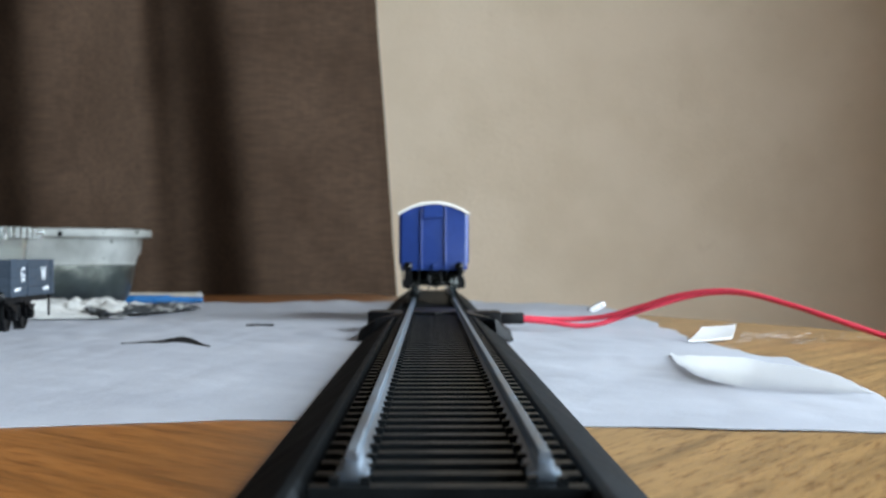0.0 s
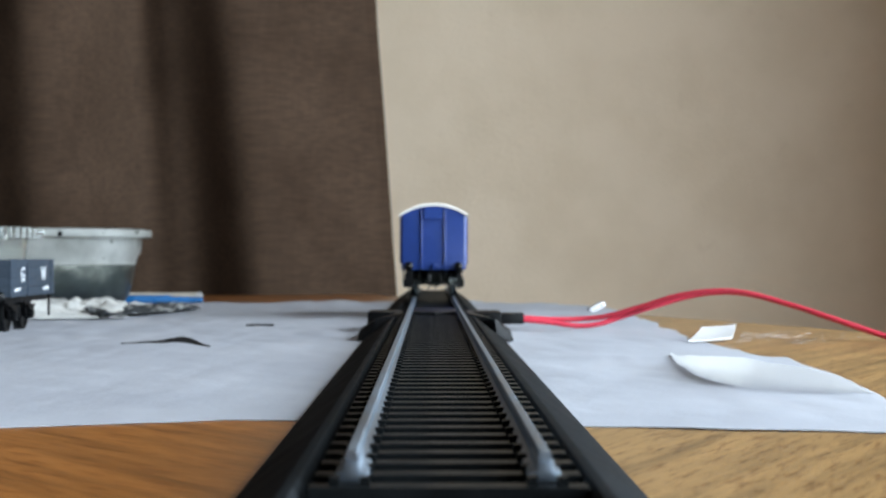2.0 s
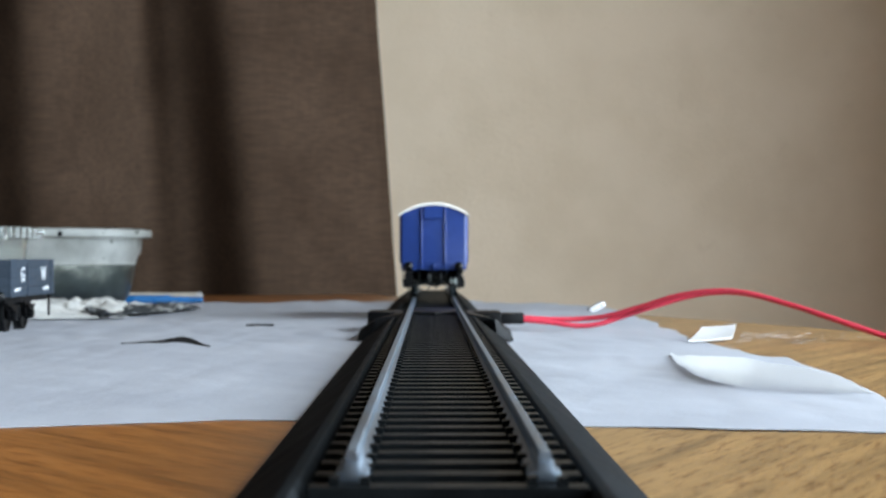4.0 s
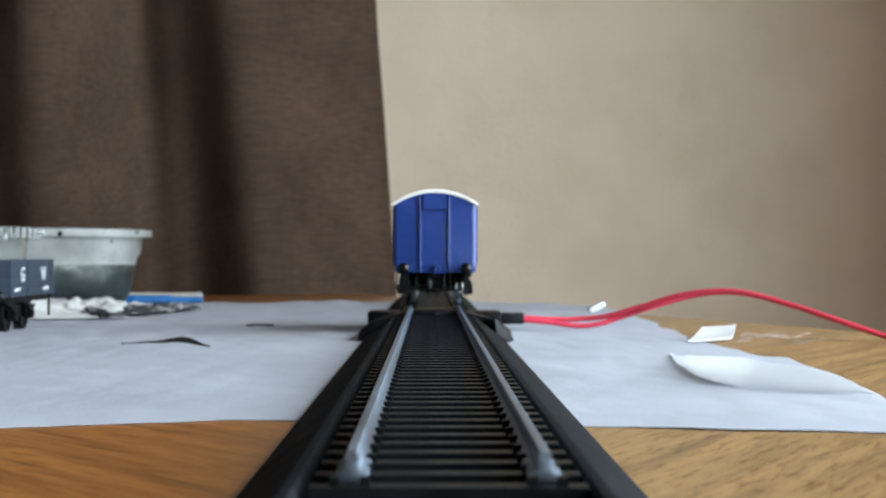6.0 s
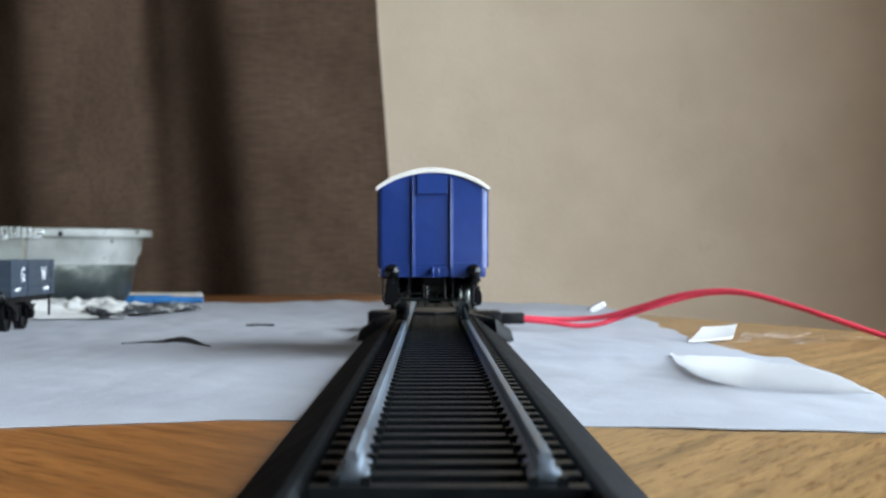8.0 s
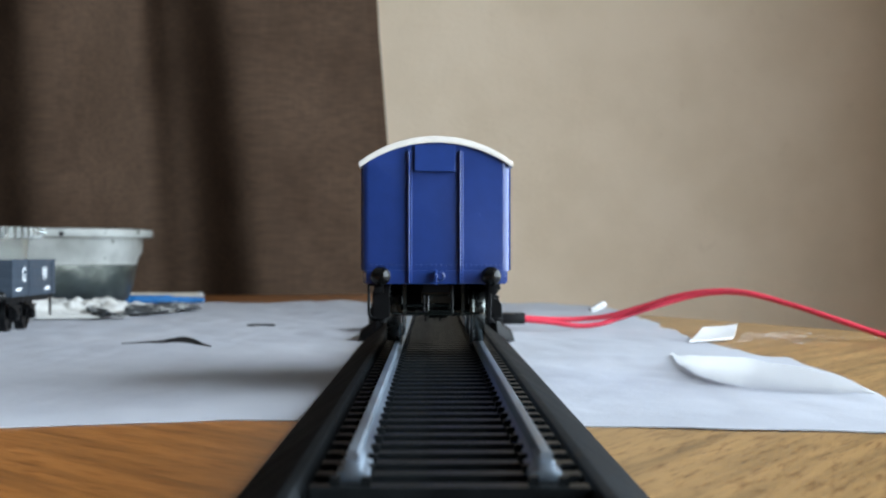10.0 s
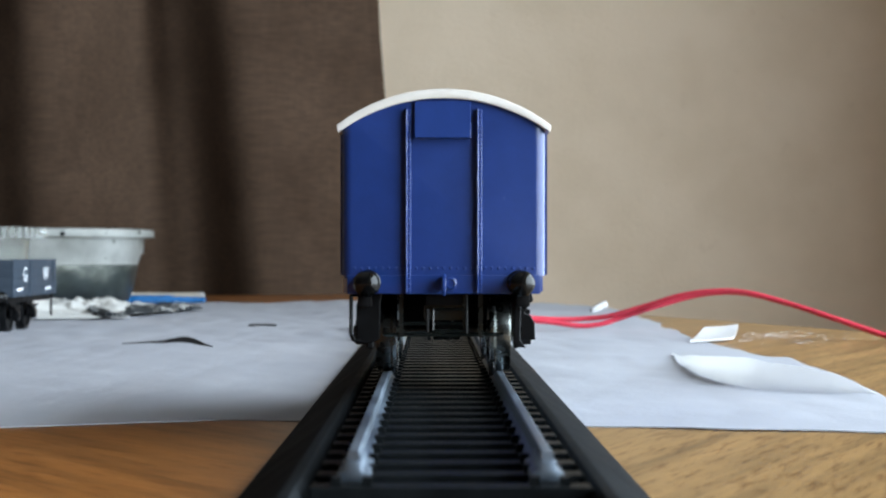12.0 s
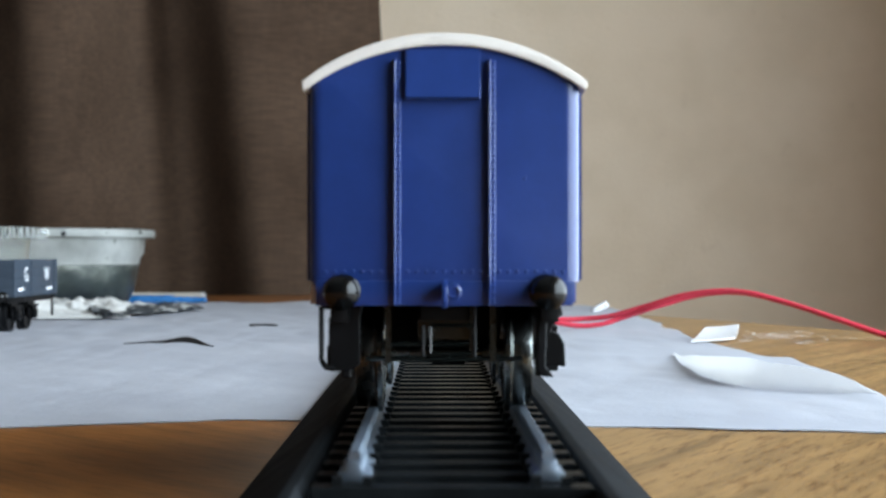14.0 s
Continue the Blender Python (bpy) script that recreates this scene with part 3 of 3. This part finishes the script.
    box(bm, -11.4, -10.4, 3.4, 4.8, 4.2, 5.2)
    part("footstep", bm, BLACK, ob, bevel=0.15, segments=1)
    bm = bmesh.new()
    prism(bm, [(10.6, 4.4), (12.2, 4.3), (11.6, 5.2), (11.3, 5.4), (11.5, 12.6), (10.5, 12.6), (10.3, 5.2)], 3.4, 4.3)
    prism(bm, [(11.5, 5.6), (13.6, 5.4), (13.5, 8.0), (12.8, 9.2), (12.0, 9.4), (12.6, 10.8), (13.3, 11.2), (13.0, 12.6), (11.0, 12.6)], 4.4, 6.4)
    part("footstep", bm, BLACK, ob, bevel=0.12, segments=1)
    bm = bmesh.new()
    lathe(bm, [(0, 27), (2.6, 27), (3.0, 27.4), (3.0, 33.6), (2.6, 34), (0, 34)], 20, "y", (0.8, 0, 9.2))
    part("brake_cylinder", bm, BLACK, ob)
    boxes("cross_member", [(-10.4, 10.4, 24.5, 25.7, 6.4, z0)], BLACK, ob, bevel=0.15)
    boxes("cross_member", [(-10.4, 10.4, L - 25.7, L - 24.5, 5.7, z0)], BLACK, ob, bevel=0.15)
    for y in (OVERHANG - 7.9, OVERHANG + 8.6, OVERHANG + BASE - 8.6):
        bm = bmesh.new()
        tube(bm, [(-9, y, 6.0), (9, y, 6.0)], 0.35, 6)
        for x in (-6.4, 5.6):
            box(bm, x - 0.35, x + 0.35, y - 0.5, y + 0.5, 5.6, z0)
        box(bm, 2.9, 3.5, y - 0.4, y + 1, 6.2, 12)
        tube(bm, [(-6.4, y, 7.7), (3.2, y, 7.7)], 0.3, 6)
        for a, b in (((-1.6, 6.6), (-1.6, 9.8)), ((-1.6, 9.8), (3.5, 9.8)), ((3.5, 9.8), (3.5, 6.6)), ((3.5, 6.6), (-1.6, 6.6))):
            tube(bm, [(a[0], y - 0.5, a[1]), (b[0], y - 0.5, b[1])], 0.24, 6)
        box(bm, -3.0, 2.9, y + 0.5, y + 0.9, 8.2, 10.4)
        part("brake_yoke", bm, UNDER, ob)
    boxes("lamp_iron", [(-14.75, -14.1, 0.9, 2.6, 12.5, 14.6)], ROOF_WHITE, ob, "white-painted corner bracket", bevel=0.1)
    tensions = bmesh.new()
    box(tensions, -2.6, 2.6, 5.2, 12, 10.6, 12.2)
    tube(tensions, [(-2.4, 4.6, 10), (-2.4, 4.6, 6.6)], 0.25, 6)
    tube(tensions, [(3.4, 5.2, 12), (3.4, 5.2, 6.4)], 0.22, 6)
    part("coupling_mount", tensions, BLACK, ob)
    bm = bmesh.new()
    for x in (-2.3, 1.2):
        tube(bm, [(x, L - 8, 6.6), (x, L - 8, 2.2)], 0.3, 6)
    part("drop_arm", bm, BLACK, ob)
    boxes("floor_pan", [(-10.5, 10.5, 1.3, L - 1.3, z0 + 0.4, z0 + 2.4)], BLACK, ob)
    axles = [wheelset(ob, OVERHANG), wheelset(ob, OVERHANG + BASE)]
    return ob, axles


# ---- the open wagon ----
def lettering(text, size, parent, m, name="lettering"):
    cu = bpy.data.curves.new(name, "FONT")
    cu.body, cu.size, cu.extrude, cu.align_x = text, size * MM, 0.00004, "CENTER"
    tmp = new("tmp", cu)
    bpy.context.view_layer.update()
    me = bpy.data.meshes.new_from_object(tmp.evaluated_get(bpy.context.evaluated_depsgraph_get()))
    bpy.data.objects.remove(tmp)
    me.materials.clear()
    me.materials.append(LETTER)
    ob = new(name, me)
    ob.parent, ob.matrix_basis = parent, m
    return ob


def open_wagon():
    L, hw, z0, z1 = 68, 15, 13.0, 26.6
    ob = thing("open_wagon", "dark grey open model railway wagon with white lettering", "model wagon", at(-166.3, 596, 0.7))
    bm = bmesh.new()
    box(bm, -hw + 0.9, hw - 0.9, 0.9, L - 0.9, z0, z0 + 1)
    part("floor_boards", bm, GREY, ob)
    for name, d in (("side", (-hw, -hw + 0.9, 0, L)), ("side", (hw - 0.9, hw, 0, L)), ("end", (-hw + 0.9, hw - 0.9, 0, 0.9)), ("end", (-hw + 0.9, hw - 0.9, L - 0.9, L))):
        bm = bmesh.new()
        n, h = 4, (z1 - z0) / 4
        for k in range(n):
            box(bm, *d, z0 + k * h + 0.03, z0 + (k + 1) * h - 0.03)
        part(name, bm, GREY, ob, bevel=0.06)
    for s in (-1, 1):
        for y in (24.6, 62):
            boxes("strap", [(*sorted((s * (hw - 0.05), s * (hw + 0.3))), y - 0.3, y + 0.3, z0 + 0.2, z1 - 0.2)], GREY, ob)
        boxes("top_strip", [(*sorted((s * (hw - 1.0), s * (hw + 0.1))), 0, L, z1 - 0.02, z1 + 0.25)], GREY, ob)
    for x in (-5, 5):
        boxes("end_post", [(x - 0.6, x + 0.6, -0.8, 0.05, z0, z1 - 0.3)], GREY, ob)
    running_gear(ob, L, 14, 25, z0)
    for y in (14, 39):
        wheelset(ob, y, 6.3, BLACK)
    for x in (-11, 11):
        buffer(ob, x, L + 0.1, 13.2, 1)
        buffer(ob, x, -0.1, 13.2, -1)
    # brake lever and its rack on the far end
    boxes("lever_rack", [(hw - 1.2, hw - 0.5, L - 6, L - 4.8, 4.5, z0)], BLACK, ob)
    face = hw + 0.05
    for text, y in (("G", 17.5), ("W", 50)):
        lettering(text, 7.6, ob, at(face, y, 18.6, 90, 0, 90), "letter")
    for y, w, z in ((8, 5, 15.6), (12.4, 2.0, 15.9), (51, 3, 15.4), (56, 4.5, 15.6)):
        boxes("lettering_bar", [(face - 0.02, face + 0.06, y - w / 2, y + w / 2, z - 0.5, z + 0.5)], LETTER, ob)


# ---- tubs and small things ----
def tub():
    ob = thing("plastic_tub", "cloudy round plastic tub stained with dark paint water", "tub", at(-221, 950, 0.7))
    bm = bmesh.new()
    lathe(bm, [(50.9, 23.5), (51.6, 27.5), (53.6, 30), (54.3, 37.5), (54.6, 38.2), (57.2, 38.4), (59.6, 39), (60.1, 41),
               (59.8, 43), (57.5, 43.7), (54.6, 43.6), (53.7, 42.5), (52.6, 30.5), (50.8, 28), (50.0, 23.5), (50.9, 23.5)], 72)
    part("tub_rim", bm, TUB, ob, "hazy translucent upper wall and rim", smooth=50)
    bm = bmesh.new()
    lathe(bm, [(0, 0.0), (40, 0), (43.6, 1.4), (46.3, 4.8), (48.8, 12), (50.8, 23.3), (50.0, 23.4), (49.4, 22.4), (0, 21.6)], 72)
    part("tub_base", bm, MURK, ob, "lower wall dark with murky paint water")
    bm = bmesh.new()
    lathe(bm, [(0, -0.6), (1.4, -0.5), (1.4, 0.6), (0, 1.0)], 12, "y")
    dot = part("paint_spot", bm, INK, ob, "black paint spot on the rim")
    dot.matrix_basis = at(20.6, -56.0, 40.4, 0, 0, 0) @ pose(0, 0, 0, 180)


def lid_tub():
    ob = thing("ribbed_tub", "clear plastic tub with a ribbed rim", "tub", at(-226, 762, 0.8))

    def ribs(k, a):
        return 1 + (0.06 * math.cos(58 * a) if k in (5, 6, 7) else 0)
    bm = bmesh.new()
    lathe(bm, [(0, 0), (34, 0), (36, 2), (39.5, 35.5), (42.6, 36.2), (44.2, 37.2), (44.5, 38.8), (43.8, 40.6), (42.5, 41.4), (39, 41.3), (38.6, 34), (35, 3), (33, 1), (0, 1)], 348, wobble=ribs)
    part("tub_body", bm, CLEAR, ob, smooth=40)
    # moulded teeth round the rim, coloured white for the glints on clear ribs
    bm = bmesh.new()
    prism(bm, [(43.6, -0.75), (45.0, -0.55), (45.3, 0), (45.0, 0.55), (43.6, 0.75)], 36.4, 40.9, "z")
    tooth = part("rim_tooth", bm, TOOTH, ob, bevel=0.3, segments=1)
    for k in range(1, 58):
        o = new("rim_tooth", tooth.data)
        o.parent, o.matrix_basis = ob, pose(0, 0, 0, 0, 0, k * 360 / 58)


def crumpled_tissue():
    bm = bmesh.new()

    def place(u, v):
        y = 706 + 30 * u + (172 - 20 * u) * v
        x = (-186 + 46 * u) * y / 762
        edge = ease(v * 1.8)
        z = 1.2 + (1.2 + 7 * abs(noise.noise((x / 16, y / 26, 2))) + 4.5 * abs(noise.noise((x / 7, y / 14, 8)))) * edge
        z *= 1.15 - 0.5 * u
        return Vector((x + 3 * noise.noise((y / 12, 0, x / 9)), y + 5 * noise.noise((x / 8, 4, 0)), 0.9 + z))
    sheet(bm, 70, 26, place, (0, 0, 0.25))
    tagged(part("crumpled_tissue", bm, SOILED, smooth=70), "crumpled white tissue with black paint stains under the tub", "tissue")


def stained_tissue():
    bm = bmesh.new()

    def place(u, v):
        x = -142 + 24 * u - 48 * v + 30 * u * v
        y = 715 + 135 * u + 138 * v - 60 * u * v
        z = 1.6 + (1 - 0.5 * u) * (6.0 * abs(noise.noise((x / 11, y / 13, 5))) + 1.5 * abs(noise.noise((x / 4, y / 6, 1))))
        return Vector((x + 2 * noise.noise((y / 9, x / 9, 0)), y + 4 * noise.noise((x / 7, 9, 0)), z))
    sheet(bm, 44, 24, place, (0, 0, 0.2))
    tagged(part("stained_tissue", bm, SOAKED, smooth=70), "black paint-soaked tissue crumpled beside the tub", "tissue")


def pens():
    pen = thing("marker_pen", "bright blue plastic pen lying on the tissue", "pen", at(-135.5, 985, 2.9, 0, 0, 176))
    bm = bmesh.new()
    lathe(bm, [(0, 0), (1.2, 0.1), (1.7, 0.8), (1.6, 4), (1.9, 5), (1.9, 18), (2.1, 18.3), (2.1, 60), (2.0, 100), (0, 100)], 20, "x")
    part("barrel", bm, PEN_BLUE, pen)
    bm = bmesh.new()
    box(bm, 20, 48, -0.7, 0.7, 2.0, 2.8)
    part("clip", bm, PEN_BLUE, pen, bevel=0.2)
    stick = thing("paint_brush_handle", "pale wooden handle lying behind the blue pen", "handle", at(-159, 1150, 1.95, 0, 0, 178))
    bm = bmesh.new()
    lathe(bm, [(0, 0), (1.6, 0.1), (1.9, 0.5), (1.9, 3.0)], 20, "x")
    part("end_cap", bm, SCRAP_WHITE, stick, "white end cap")
    bm = bmesh.new()
    lathe(bm, [(1.85, 3.0), (1.85, 90), (1.2, 110), (0, 110)], 20, "x")
    part("shaft", bm, PEN_PALE, stick)


def scraps():
    # dark flakes on the paper
    for name, x0, x1, y, w in (("paint_flake", -97, -66.5, 518, 5.0), ("paint_flake", -74.5, -63.2, 668, 2.0)):
        bm = bmesh.new()

        def place(u, v):
            x = x0 + (x1 - x0) * u
            body = 0.12 + 0.85 * math.sin(math.pi * u ** 1.4) ** 2 if w > 4 else 0.9
            yy = y + (float(np.interp(u, [0, 0.4, 0.6, 1], [0, 10, 6, -19])) if w > 4 else 0) + (v - 0.5) * w * body
            return Vector((x, yy, paper_height(x, yy) + 0.3 + (1.3 if w > 4 else 0.45) * body * v))
        sheet(bm, 30, 4, place, (0, 0, 0.2))
        tagged(part(name, bm, INK), "thin curled flake of dried black paint on paper", "flake")
    # white card scraps at the paper's edge
    bm = bmesh.new()

    def tab(u, v):
        x, y = 84 + (15.5 - 2.5 * v) * u + 8.5 * v, 536 + 7 * u + 24 * v
        return Vector((x, y, 1.1 + 3.4 * v ** 1.4 + 0.8 * u * u))
    sheet(bm, 12, 12, tab, (0, 0, 0.5))
    tagged(part("card_scrap", bm, SCRAP_WHITE, smooth=70), "curled scrap of white card beside the paper", "card")
    # the paper's curled tip, built as a separate rounded block
    ob = thing("white_curl", "small white curled paper tip on the paper edge", "clip", at(82, 845, 1.0, 0, 63, 6))
    bm = bmesh.new()
    box(bm, -1.6, 1.6, -3, 3, -0.5, 8.2)
    part("curl_body", bm, SCRAP_WHITE, ob, bevel=0.9)
    # black disc that stands in for the dark of a small hole
    bm = bmesh.new()
    lathe(bm, [(0, -3.1), (0.5, -3.1), (0.5, -2.5), (0, -2.5)], 10, "y", (0.2, 0, 6.0))
    part("hole_disc", bm, INK, ob)


def scratch_streaks():
    """Thin pale slivers added on the bare table beyond the paper, for whitish scratches."""
    rng = random.Random(5)
    bm = bmesh.new()
    for k in range(170):
        x, y, a = rng.gauss(124, 15), rng.gauss(586, 24), rng.uniform(-0.9, 0.9)
        n, w = rng.uniform(0.2, 0.7) if k % 6 else rng.uniform(1.5, 3.5), rng.uniform(0.04, 0.1)
        c, s = math.cos(a), math.sin(a)
        prism(bm, [(x + c * u - s * v, y + s * u + c * v) for u, v in ((-n, 0), (-n * 0.3, -w), (n * 0.5, -w * 0.7), (n, 0), (n * 0.4, w), (-n * 0.5, w * 0.8))], 0.0, 0.06, "z")
    tagged(part("pale_streaks", bm, SCRAP_WHITE), "pale whitish scratches on the bare tabletop", "streaks", kind="stuff")


# ---- motion ----
TIMES = [0, 1.5, 2.0, 3.2, 4.2, 5.3, 5.7, 6.1, 6.5, 7.0, 7.5, 8.2, 10.5, 11.0, 11.5, 12.0, 12.5, 13.0, 13.5, 14.0]
DIST = [713, 713, 736, 736, 722, 656, 620, 580, 555, 516, 487, 435, 306, 280.5, 260, 240, 227, 213.5, 195, 180.3]
SIDE = [1.64, 1.64, 1.64, 1.64, 1.7, 1.8, 1.8, 1.8, 1.6, 0.75, 0.67, 0.67, 1.05, 1.2, 1.6, 1.7, 1.6, 1.7, 1.5, 1.25]


def glide(ts, vs, t):
    """Shape-keeping smooth interpolation."""
    h, d = np.diff(ts), np.diff(vs) / np.diff(ts)
    m = [0.0] + [0.0 if a * b <= 0 else 2 * a * b / (a + b) for a, b in zip(d, d[1:])] + [float(d[-1])]
    i = max(0, min(len(h) - 1, int(np.searchsorted(ts, t, "right")) - 1))
    s = (t - ts[i]) / h[i]
    return ((1 + 2 * s) * (1 - s) ** 2 * vs[i] + s * (1 - s) ** 2 * h[i] * m[i] + s * s * (3 - 2 * s) * vs[i + 1] + s * s * (s - 1) * h[i] * m[i + 1])


room(), curtain(), table(), paper(), track(), power_clip(), wires()
VAN, AXLES = van()
open_wagon(), tub(), lid_tub(), crumpled_tissue(), stained_tissue(), pens(), scraps(), scratch_streaks()


def motions():
    rows = [k / 15 for k in range(0, 211)]
    walk(VAN, [(t, at(glide(TIMES, SIDE, t), glide(TIMES, DIST, t), RAIL_TOP)) for t in rows[::3]])
    for axle, y in zip(AXLES, (OVERHANG, OVERHANG + BASE)):
        walk(axle, [(t, at(0, y, 6.3, math.degrees((DIST[0] - glide(TIMES, DIST, t)) / 6.3), 0, 0)) for t in rows])


motions()
